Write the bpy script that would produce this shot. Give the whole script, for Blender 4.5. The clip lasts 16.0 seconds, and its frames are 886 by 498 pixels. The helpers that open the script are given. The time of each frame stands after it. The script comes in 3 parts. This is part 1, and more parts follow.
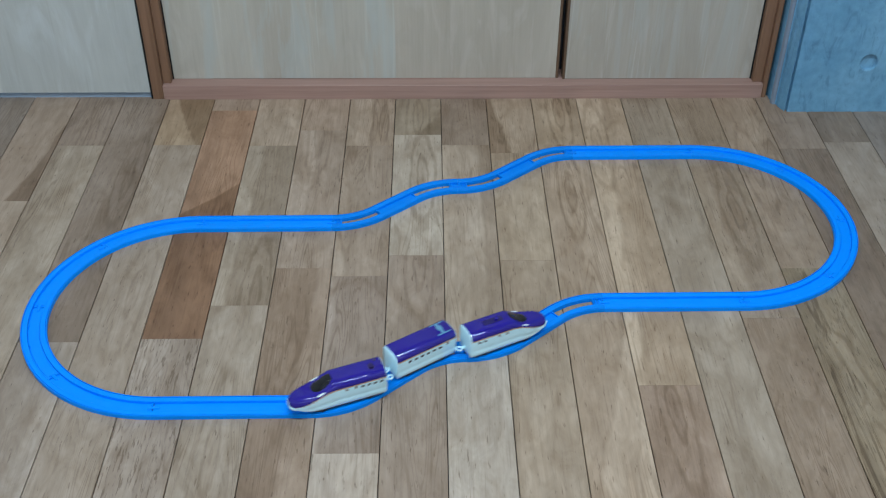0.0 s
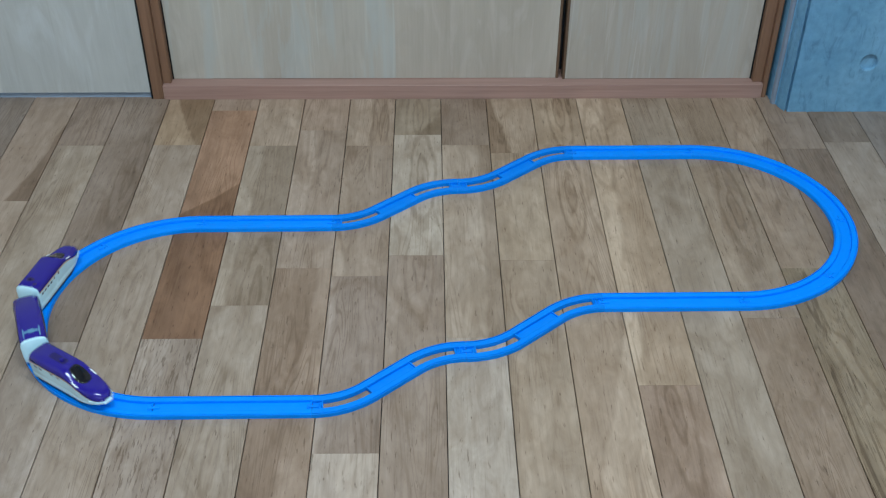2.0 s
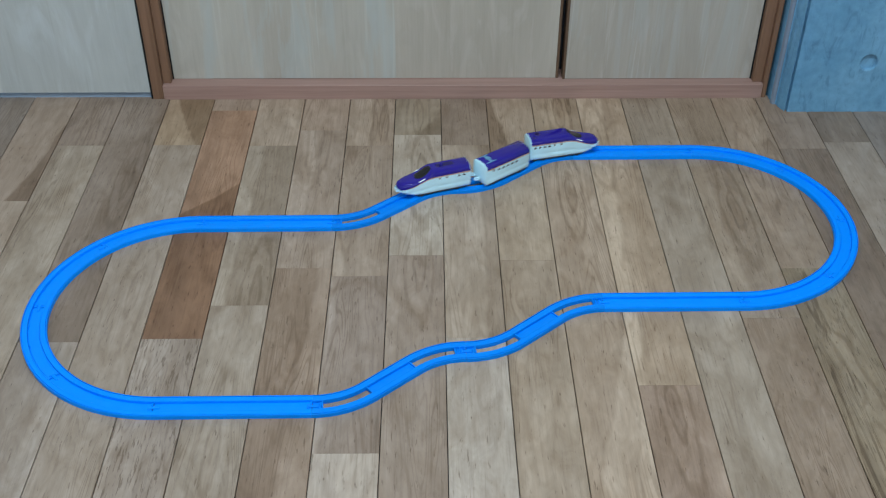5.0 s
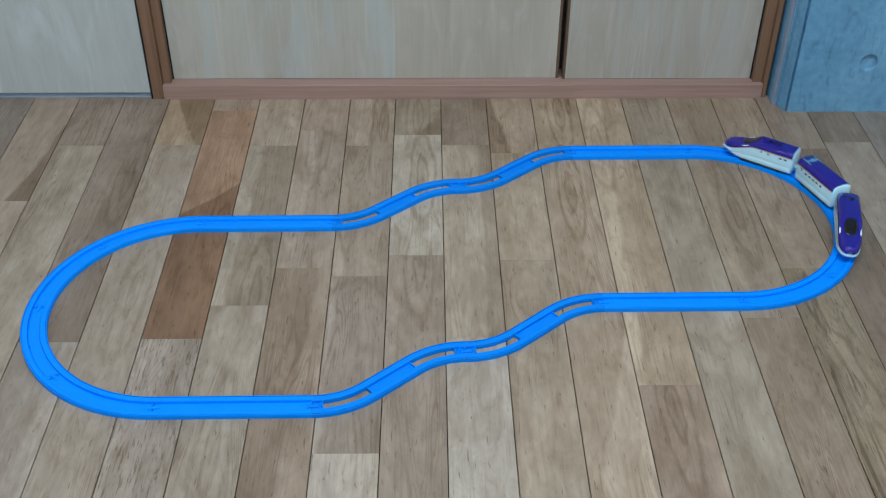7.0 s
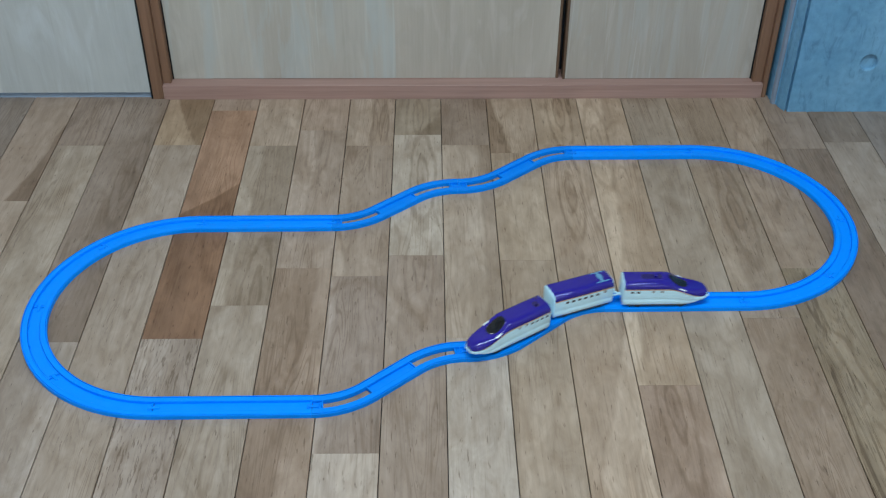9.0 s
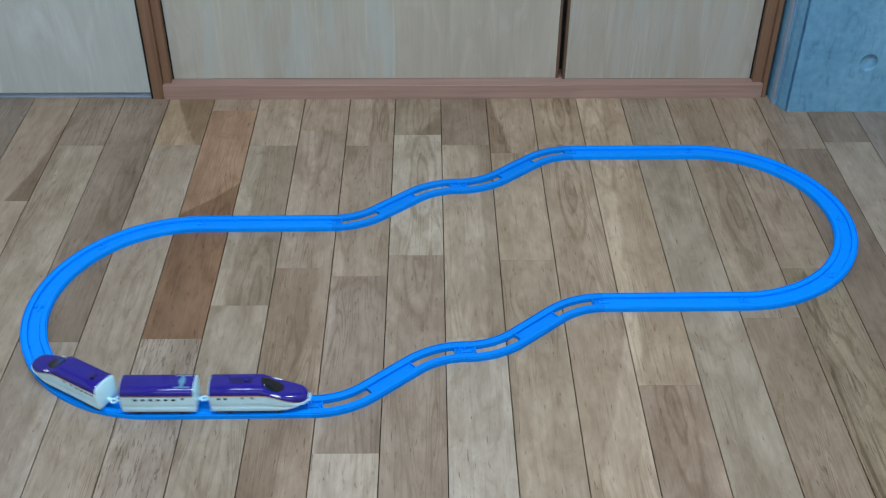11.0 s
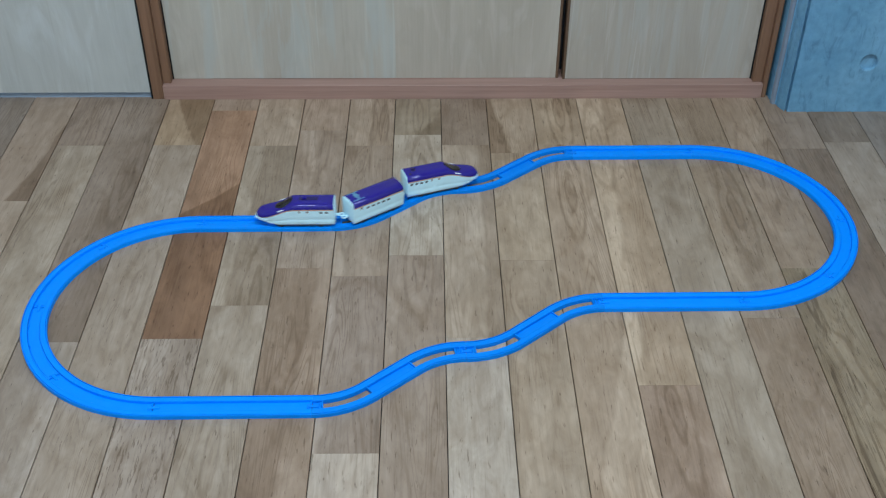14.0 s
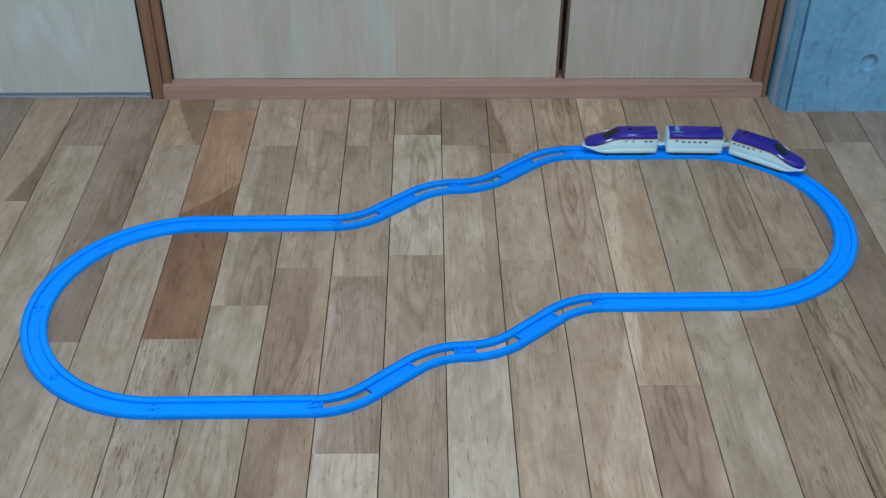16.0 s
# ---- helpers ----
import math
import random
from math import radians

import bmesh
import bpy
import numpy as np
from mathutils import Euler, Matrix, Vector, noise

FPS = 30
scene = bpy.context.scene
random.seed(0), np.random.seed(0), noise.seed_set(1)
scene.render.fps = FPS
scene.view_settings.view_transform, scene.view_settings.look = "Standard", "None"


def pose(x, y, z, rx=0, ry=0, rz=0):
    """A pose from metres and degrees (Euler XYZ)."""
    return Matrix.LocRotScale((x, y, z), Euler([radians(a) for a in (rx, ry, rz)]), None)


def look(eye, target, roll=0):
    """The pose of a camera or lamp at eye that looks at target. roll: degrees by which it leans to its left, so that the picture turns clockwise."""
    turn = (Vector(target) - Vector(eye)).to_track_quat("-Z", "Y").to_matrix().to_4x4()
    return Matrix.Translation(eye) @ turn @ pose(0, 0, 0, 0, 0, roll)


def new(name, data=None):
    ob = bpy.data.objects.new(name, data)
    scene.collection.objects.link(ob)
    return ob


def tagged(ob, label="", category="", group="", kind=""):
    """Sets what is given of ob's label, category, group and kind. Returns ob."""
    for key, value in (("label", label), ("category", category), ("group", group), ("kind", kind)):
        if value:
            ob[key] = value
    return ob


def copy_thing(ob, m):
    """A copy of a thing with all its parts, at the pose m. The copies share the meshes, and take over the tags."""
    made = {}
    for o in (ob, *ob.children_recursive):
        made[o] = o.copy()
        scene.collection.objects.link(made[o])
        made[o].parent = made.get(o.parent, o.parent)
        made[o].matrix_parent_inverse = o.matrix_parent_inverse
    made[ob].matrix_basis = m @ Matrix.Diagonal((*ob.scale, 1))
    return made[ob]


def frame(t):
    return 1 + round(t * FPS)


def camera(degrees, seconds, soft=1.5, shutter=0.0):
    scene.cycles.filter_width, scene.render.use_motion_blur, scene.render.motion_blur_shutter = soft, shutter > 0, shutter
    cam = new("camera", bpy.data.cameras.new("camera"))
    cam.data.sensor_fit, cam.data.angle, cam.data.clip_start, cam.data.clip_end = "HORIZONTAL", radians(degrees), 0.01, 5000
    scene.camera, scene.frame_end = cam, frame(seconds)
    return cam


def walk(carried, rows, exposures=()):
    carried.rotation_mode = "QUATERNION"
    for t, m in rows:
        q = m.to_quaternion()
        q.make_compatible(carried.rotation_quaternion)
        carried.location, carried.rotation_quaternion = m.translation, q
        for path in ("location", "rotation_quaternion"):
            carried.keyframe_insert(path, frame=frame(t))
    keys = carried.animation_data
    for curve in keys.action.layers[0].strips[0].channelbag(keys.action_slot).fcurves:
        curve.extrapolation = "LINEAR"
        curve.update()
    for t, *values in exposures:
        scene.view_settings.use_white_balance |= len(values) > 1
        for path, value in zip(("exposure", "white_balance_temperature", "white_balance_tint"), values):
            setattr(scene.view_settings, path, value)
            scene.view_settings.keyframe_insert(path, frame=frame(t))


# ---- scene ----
# The camera stands still on a high stand and looks down at the floor.
EYE = (0.383625, -1.278216, 1.087902)
YAW, PITCH, ROLL = 0.0142833, 0.651891, 0.2455
cam = camera(44.23, 16.0, soft=1.2, shutter=0.4)
AIM = (EYE[0] + math.sin(YAW) * math.cos(PITCH), EYE[1] + math.cos(YAW) * math.cos(PITCH), EYE[2] - math.sin(PITCH))
STAND = look(EYE, AIM, ROLL)
walk(cam, [(0.0, STAND), (16.0, STAND)], [(0.0, -0.08), (16.0, -0.08)])

# ---- light: grey daylight from windows behind and beside the camera ----
ROOM = (-1.55, 2.15, -3.0, 0.66, 2.4)  # x0, x1, y0, y1, ceiling height
world = bpy.data.worlds.new("sky")
scene.world = world
world.use_nodes = True
wn = world.node_tree
sky = wn.nodes.new("ShaderNodeTexSky")
sky.sky_type = "NISHITA"
sky.sun_disc = False
sky.sun_elevation, sky.sun_rotation = radians(40), radians(160)
wn.links.new(sky.outputs[0], wn.nodes["Background"].inputs[0])
wn.nodes["Background"].inputs[1].default_value = 0.12


def window_light(name, m, sx, sy, watts, colour):
    data = bpy.data.lights.new(name, "AREA")
    data.shape, data.size, data.size_y, data.energy, data.color = "RECTANGLE", sx, sy, watts, colour
    ob = new(name, data)
    ob.matrix_world = m
    return ob


COOL = (0.662, 0.856, 1.0)
window_light("window_daylight", look((0.45, -2.96, 1.45), (0.45, 0, 1.1)), 2.5, 1.5, 11, COOL)
window_light("window_daylight", look((-1.51, -1.25, 1.45), (0.5, -1.0, 1.0)), 1.5, 1.3, 3, COOL)
LAMPS = ((0.02, -0.72), (0.86, -0.72))
for lx, ly in LAMPS:
    window_light("ceiling_lamp_light", look((lx, ly, 2.315), (lx, ly, 0)), 0.78, 0.13, 28, COOL)


# ---- materials ----
def material(name, base=(0.5, 0.5, 0.5), rough=0.5, spec=0.5):
    m = bpy.data.materials.new(name)
    m.use_nodes = True
    b = m.node_tree.nodes["Principled BSDF"]
    b.inputs["Base Color"].default_value = (*base, 1)
    b.inputs["Roughness"].default_value = rough
    b.inputs["Specular IOR Level"].default_value = spec
    return m, m.node_tree, b


def node(tree, kind, **values):
    n = tree.nodes.new("ShaderNode" + kind)
    for key, value in values.items():
        n.inputs[key.replace("_", " ")].default_value = value
    return n


def ramp(tree, source, stops):
    n = tree.nodes.new("ShaderNodeValToRGB")
    while len(n.color_ramp.elements) < len(stops):
        n.color_ramp.elements.new(0.5)
    for e, (at, c) in zip(n.color_ramp.elements, stops):
        e.position, e.color = at, (*c, 1) if len(c) == 3 else c
    tree.links.new(source, n.inputs[0])
    return n.outputs[0]


def mix(tree, kind, factor, a, b):
    n = tree.nodes.new("ShaderNodeMix")
    n.data_type, n.blend_type = "RGBA", kind
    for socket, value in ((n.inputs[0], factor), (n.inputs[6], a), (n.inputs[7], b)):
        if isinstance(value, bpy.types.NodeSocket):
            tree.links.new(value, socket)
        else:
            socket.default_value = value if isinstance(value, float) else (*value, 1)
    return n.outputs[2]


def coords(tree, scale, shift=(0, 0, 0), spread=0.0):
    """Object coordinates, stretched, and moved by the object's own random number."""
    tc = tree.nodes.new("ShaderNodeTexCoord")
    out = tc.outputs["Object"]
    if spread:
        info = tree.nodes.new("ShaderNodeObjectInfo")
        mul = tree.nodes.new("ShaderNodeVectorMath")
        mul.operation = "SCALE"
        mul.inputs[0].default_value = (spread, spread * 0.73, spread * 0.31)
        tree.links.new(info.outputs["Random"], mul.inputs[3])
        add = tree.nodes.new("ShaderNodeVectorMath")
        add.operation = "ADD"
        tree.links.new(out, add.inputs[0])
        tree.links.new(mul.outputs[0], add.inputs[1])
        out = add.outputs[0]
    mp = tree.nodes.new("ShaderNodeMapping")
    mp.inputs["Scale"].default_value = scale
    mp.inputs["Location"].default_value = shift
    tree.links.new(out, mp.inputs[0])
    return mp.outputs[0]


def noise_tex(tree, vec, scale=1.0, detail=4.0, rough=0.55, distort=0.0):
    n = node(tree, "TexNoise", Scale=scale, Detail=detail, Roughness=rough, Distortion=distort)
    tree.links.new(vec, n.inputs["Vector"])
    return n.outputs["Fac"]


def bump(tree, bsdf, height, strength, distance):
    n = node(tree, "Bump", Strength=strength, Distance=distance)
    tree.links.new(height, n.inputs["Height"])
    tree.links.new(n.outputs[0], bsdf.inputs["Normal"])


def maths(tree, kind, a, b=0.0):
    n = tree.nodes.new("ShaderNodeMath")
    n.operation = kind
    for socket, v in zip(n.inputs, (a, b)):
        if isinstance(v, bpy.types.NodeSocket):
            tree.links.new(v, socket)
        else:
            socket.default_value = v
    return n.outputs[0]


def own(t, name):
    """A number that each plank carries: where its heartwood begins, where its rings close."""
    n = t.nodes.new("ShaderNodeAttribute")
    n.attribute_type, n.attribute_name = "OBJECT", name
    return n.outputs["Fac"]


def oak(name, pale, dark, streak=0.70, ticks=0.37):
    """Lacquered oak strip: soft grain, sapwood and heartwood with a wavy border, closed rings, mineral streaks, short pores."""
    m, t, b = material(name, rough=0.42, spec=0.35)
    info = t.nodes.new("ShaderNodeObjectInfo")
    split = t.nodes.new("ShaderNodeSeparateXYZ")
    t.links.new(coords(t, (1, 1, 1)), split.inputs[0])
    px, py = split.outputs[0], split.outputs[1]
    broad = noise_tex(t, coords(t, (15, 2.6, 1), spread=53.0), 1.0, 3.0, 0.55, 1.0)
    grain = noise_tex(t, coords(t, (210, 11, 1), spread=19.0), 1.0, 5.0, 0.65, 0.5)
    mid = tuple((p + d) / 2 for p, d in zip(pale, dark))
    colour = ramp(t, broad, [(0.3, dark), (0.5, mid), (0.68, pale)])
    whole = ramp(t, info.outputs["Random"], [(0.0, (0.95, 0.96, 0.98)), (0.35, (1.03, 1.0, 0.96)), (0.7, (0.98, 0.97, 0.97)), (1.0, (1.04, 1.03, 1.03))])
    colour = mix(t, "MULTIPLY", 0.8, colour, whole)
    colour = mix(t, "MULTIPLY", 1.0, colour, info.outputs["Color"])
    # heartwood beyond a slanting, wavy line
    wave = maths(t, "SUBTRACT", noise_tex(t, coords(t, (9, 6.5, 1), spread=83.0), 1.0, 3.0, 0.5, 0.4), 0.5)
    line = maths(t, "SUBTRACT", px, maths(t, "ADD", own(t, "heart_at"), maths(t, "MULTIPLY", own(t, "heart_lean"), py)))
    line = maths(t, "ADD", line, maths(t, "MULTIPLY", wave, 0.034))
    line = maths(t, "ADD", maths(t, "MULTIPLY", maths(t, "MULTIPLY", line, own(t, "heart_side")), 160.0), 0.5)
    inside = t.nodes.new("ShaderNodeClamp")
    t.links.new(line, inside.inputs[0])
    colour = mix(t, "MULTIPLY", maths(t, "MULTIPLY", inside.outputs[0], own(t, "heart_deep")), colour, (0.56, 0.50, 0.44))
    # clouds and stains
    stain = noise_tex(t, coords(t, (15, 8, 1), spread=97.0), 1.0, 4.0, 0.6, 0.9)
    colour = mix(t, "MULTIPLY", 0.9, colour, ramp(t, stain, [(0.26, (0.80, 0.74, 0.68)), (0.46, (0.99, 0.97, 0.95)), (0.62, (1.10, 1.10, 1.11))]))
    mottle = noise_tex(t, coords(t, (42, 17, 1), spread=43.0), 1.0, 4.0, 0.6, 1.2)
    colour = mix(t, "MULTIPLY", 0.75, colour, ramp(t, mottle, [(0.3, (0.84, 0.81, 0.77)), (0.62, (1.12, 1.12, 1.12))]))
    colour = mix(t, "MULTIPLY", 0.62, colour, ramp(t, grain, [(0.3, (0.70, 0.68, 0.65)), (0.42, (0.96, 0.96, 0.96)), (0.64, (1.10, 1.10, 1.10))]))
    # rings of a flat-sawn board, closed round a point of the plank, with a dark core
    warp = maths(t, "SUBTRACT", noise_tex(t, coords(t, (26, 8, 1), spread=31.0), 1.0, 4.0, 0.6, 0.8), 0.5)
    dx = maths(t, "SUBTRACT", px, own(t, "ring_x"))
    dy = maths(t, "MULTIPLY", maths(t, "SUBTRACT", py, own(t, "ring_y")), 0.15)
    far = maths(t, "SQRT", maths(t, "ADD", maths(t, "MULTIPLY", dx, dx), maths(t, "MULTIPLY", dy, dy)))
    far = maths(t, "ADD", far, maths(t, "MULTIPLY", warp, 0.017))
    rings = maths(t, "SINE", maths(t, "MULTIPLY", maths(t, "POWER", maths(t, "ABSOLUTE", far), 0.62), 150.0))
    near = ramp(t, far, [(0.004, (0.35, 0.35, 0.35)), (0.014, (0.8, 0.8, 0.8)), (0.036, (0, 0, 0))])
    ring = own(t, "ring_deep")
    colour = mix(t, "MULTIPLY", maths(t, "MULTIPLY", near, ring), colour, ramp(t, rings, [(0.2, (1.04, 1.04, 1.04)), (0.95, (0.70, 0.66, 0.61))]))
    core = ramp(t, far, [(-0.004, (0.66, 0.58, 0.50)), (0.010, (1, 1, 1))])
    colour = mix(t, "MULTIPLY", maths(t, "MULTIPLY", ring, 0.28), colour, core)
    # faint long rings everywhere, dark mineral streaks, short pores, pin knots
    soft = maths(t, "SINE", maths(t, "MULTIPLY", noise_tex(t, coords(t, (20, 1.5, 1), spread=37.0), 1.0, 2.0, 0.5, 0.7), 130.0))
    fade = ramp(t, noise_tex(t, coords(t, (12, 4, 1), spread=23.0), 1.0, 2.0), [(0.46, (0, 0, 0)), (0.62, (0.62, 0.62, 0.62))])
    colour = mix(t, "MULTIPLY", fade, colour, ramp(t, soft, [(0.3, (1.03, 1.03, 1.03)), (0.97, (0.68, 0.63, 0.58))]))
    dark_line = noise_tex(t, coords(t, (58, 4.2, 1), spread=71.0), 1.0, 5.0, 0.65, 0.9)
    colour = mix(t, "MULTIPLY", 0.85, colour, ramp(t, dark_line, [(streak, (1, 1, 1)), (streak + 0.06, (0.50, 0.45, 0.40))]))
    pores = noise_tex(t, coords(t, (310, 36, 1), spread=29.0), 1.0, 3.0, 0.6, 0.3)
    colour = mix(t, "MULTIPLY", 0.85, colour, ramp(t, pores, [(ticks - 0.08, (0.52, 0.48, 0.44)), (ticks, (1, 1, 1))]))
    knots = t.nodes.new("ShaderNodeTexVoronoi")
    t.links.new(coords(t, (12, 4.5, 1), spread=61.0), knots.inputs["Vector"])
    rare = ramp(t, knots.outputs["Color"], [(0.58, (0, 0, 0)), (0.62, (1, 1, 1))])
    colour = mix(t, "MULTIPLY", maths(t, "MULTIPLY", rare, 0.8), colour, ramp(t, knots.outputs["Distance"], [(0.02, (0.36, 0.3, 0.26)), (0.085, (1, 1, 1))]))
    t.links.new(colour, b.inputs["Base Color"])
    t.links.new(ramp(t, grain, [(0.3, (0.52, 0.52, 0.52)), (0.7, (0.38, 0.38, 0.38))]), b.inputs["Roughness"])
    bump(t, b, pores, 0.2, 0.0008)
    return m


OAK = {
    "light": oak("oak_light", (0.489, 0.392, 0.321), (0.393, 0.303, 0.240), 0.74),
    "mid": oak("oak_mid", (0.399, 0.309, 0.248), (0.306, 0.229, 0.177), 0.72),
    "warm": oak("oak_warm", (0.380, 0.279, 0.210), (0.289, 0.202, 0.146), 0.73),
    "tan": oak("oak_tan", (0.351, 0.262, 0.205), (0.280, 0.203, 0.156), 0.74),
    "grey": oak("oak_grey", (0.299, 0.229, 0.184), (0.228, 0.169, 0.131), 0.70),
    "rough": oak("oak_rough", (0.388, 0.307, 0.252), (0.256, 0.192, 0.152), 0.70, 0.44),
    "streaked": oak("oak_streaked", (0.380, 0.292, 0.207), (0.284, 0.216, 0.152), 0.55, 0.40),
    "veined": oak("oak_veined", (0.388, 0.299, 0.237), (0.299, 0.223, 0.171), 0.62),
    "brown": oak("oak_brown", (0.280, 0.182, 0.133), (0.203, 0.130, 0.094), 0.76),
}


def veneer(name, pale, dark, rough=0.5, flames=0.0):
    """Pale plywood with upright grain and cloudy paler patches."""
    m, t, b = material(name, rough=rough, spec=0.3)
    broad = noise_tex(t, coords(t, (9, 1, 1.7), spread=9.0), 1.0, 4.0, 0.6, 1.2)
    cloud = noise_tex(t, coords(t, (16, 1, 3.5), spread=13.0), 1.0, 4.0, 0.6, 1.5)
    grain = noise_tex(t, coords(t, (170, 1, 5), spread=5.0), 1.0, 5.0, 0.65)
    fleck = noise_tex(t, coords(t, (70, 1, 2.6), spread=3.0), 1.0, 4.0, 0.65, 0.7)
    colour = ramp(t, broad, [(0.3, dark), (0.66, pale)])
    colour = mix(t, "MIX", ramp(t, cloud, [(0.52, (0, 0, 0)), (0.68, (0.5, 0.5, 0.5))]), colour, tuple(v * 1.13 for v in (pale[0] * 0.97, pale[1], pale[2] * 1.05)))
    colour = mix(t, "MULTIPLY", 0.35, colour, ramp(t, grain, [(0.3, (0.87, 0.86, 0.84)), (0.65, (1.05, 1.05, 1.05))]))
    colour = mix(t, "MULTIPLY", 0.4, colour, ramp(t, fleck, [(0.3, (0.86, 0.84, 0.81)), (0.42, (1, 1, 1))]))
    flame = maths(t, "SINE", maths(t, "MULTIPLY", noise_tex(t, coords(t, (6, 1, 0.8), spread=17.0), 1.0, 1.0, 0.4, 0.4), 90.0))
    colour = mix(t, "MULTIPLY", ramp(t, cloud, [(0.45, (0, 0, 0)), (0.6, (0.6, 0.6, 0.6))]), colour, ramp(t, flame, [(0.4, (1.03, 1.03, 1.03)), (0.95, (0.90, 0.88, 0.86))]))
    if flames:
        lick = noise_tex(t, coords(t, (24, 1, 2.6), spread=29.0), 1.0, 4.0, 0.6, 1.4)
        colour = mix(t, "MIX", ramp(t, lick, [(0.50, (0, 0, 0)), (0.56, (flames * 0.5,) * 3), (0.70, (flames,) * 3)]), colour, (0.46, 0.48, 0.455))
        vein = noise_tex(t, coords(t, (75, 1, 2.2), spread=41.0), 1.0, 2.0, 0.5, 1.0)
        colour = mix(t, "MIX", ramp(t, vein, [(0.62, (0, 0, 0)), (0.68, (0.4, 0.4, 0.4))]), colour, (0.56, 0.53, 0.47))
    t.links.new(colour, b.inputs["Base Color"])
    bump(t, b, grain, 0.1, 0.0004)
    return m


DOOR_PLY = veneer("door_plywood", (0.500, 0.432, 0.358), (0.425, 0.362, 0.294))
SOFT_PLY = veneer("faintly_flamed_plywood", (0.465, 0.402, 0.336), (0.40, 0.342, 0.280), 0.5, 0.35)
FLAME_PLY = veneer("flamed_plywood", (0.50, 0.45, 0.38), (0.43, 0.375, 0.31), 0.5, 0.6)
WALL_PLY = veneer("wall_plywood", (0.525, 0.52, 0.49), (0.46, 0.455, 0.425), 0.6)


def stained(name, pale, dark, along="z"):
    m, t, b = material(name, rough=0.55, spec=0.3)
    s = {"z": (160, 160, 5), "x": (5, 160, 160)}[along]
    grain = noise_tex(t, coords(t, s, spread=7.0), 1.0, 5.0, 0.6)
    broad = noise_tex(t, coords(t, tuple(v * 0.12 for v in s), spread=3.0), 1.0, 2.0)
    colour = ramp(t, broad, [(0.3, dark), (0.7, pale)])
    colour = mix(t, "MULTIPLY", 0.6, colour, ramp(t, grain, [(0.3, (0.72, 0.68, 0.64)), (0.65, (1.06, 1.05, 1.04))]))
    t.links.new(colour, b.inputs["Base Color"])
    bump(t, b, grain, 0.12, 0.0004)
    return m


JAMB_WOOD = stained("jamb_wood", (0.30, 0.160, 0.096), (0.205, 0.108, 0.064))
SILL_WOOD = stained("sill_wood", (0.415, 0.252, 0.206), (0.345, 0.203, 0.164), "x")
EDGE_WOOD = stained("edge_wood", (0.17, 0.10, 0.06), (0.12, 0.07, 0.042))


def concrete(name, pale, dark):
    m, t, b = material(name, rough=0.62, spec=0.4)
    broad = noise_tex(t, coords(t, (5, 5, 5)), 1.0, 5.0, 0.6, 0.6)
    fine = noise_tex(t, coords(t, (70, 70, 70)), 1.0, 5.0, 0.6)
    pits = noise_tex(t, coords(t, (190, 190, 190)), 1.0, 2.0)
    colour = ramp(t, broad, [(0.3, dark), (0.7, pale)])
    colour = mix(t, "MULTIPLY", 0.6, colour, ramp(t, fine, [(0.3, (0.74, 0.77, 0.8)), (0.65, (1.08, 1.07, 1.06))]))
    colour = mix(t, "MULTIPLY", 0.8, colour, ramp(t, pits, [(0.24, (0.62, 0.64, 0.66)), (0.31, (1, 1, 1))]))
    scrape = noise_tex(t, coords(t, (46, 46, 15)), 1.0, 5.0, 0.7, 1.2)
    colour = mix(t, "MULTIPLY", 0.8, colour, ramp(t, scrape, [(0.34, (0.66, 0.69, 0.72)), (0.46, (1, 1, 1)), (0.7, (1.06, 1.06, 1.05))]))
    t.links.new(colour, b.inputs["Base Color"])
    bump(t, b, fine, 0.55, 0.003)
    return m


CONCRETE = concrete("blue_concrete", (0.20, 0.405, 0.57), (0.12, 0.295, 0.45))


def plaster(name, base):
    m, t, b = material(name, rough=0.8, spec=0.3)
    n = noise_tex(t, coords(t, (40, 40, 40)), 1.0, 5.0)
    t.links.new(ramp(t, n, [(0.3, tuple(v * 0.92 for v in base)), (0.7, base)]), b.inputs["Base Color"])
    bump(t, b, n, 0.2, 0.001)
    return m


PLASTER = plaster("white_plaster", (0.76, 0.75, 0.72))
SUBFLOOR = plaster("dark_subfloor", (0.035, 0.028, 0.022))
BLACK = plaster("black_seal", (0.012, 0.011, 0.010))
SEALANT = plaster("grey_sealant", (0.23, 0.27, 0.33))
SKIRT = plaster("blue_grey_rubber", (0.30, 0.37, 0.46))


def plastic(name, base, rough=0.3, spec=0.5, dust=0.12):
    m, t, b = material(name, base, rough, spec)
    n = noise_tex(t, coords(t, (55, 55, 55), spread=5.0), 1.0, 5.0, 0.6)
    lo, hi = tuple(v * (1 - dust) for v in base), tuple(min(1, v * (1 + dust * 0.4)) for v in base)
    t.links.new(ramp(t, n, [(0.3, lo), (0.65, hi)]), b.inputs["Base Color"])
    t.links.new(ramp(t, n, [(0.3, (rough * 0.8,) * 3), (0.7, (rough * 1.25,) * 3)]), b.inputs["Roughness"])
    return m


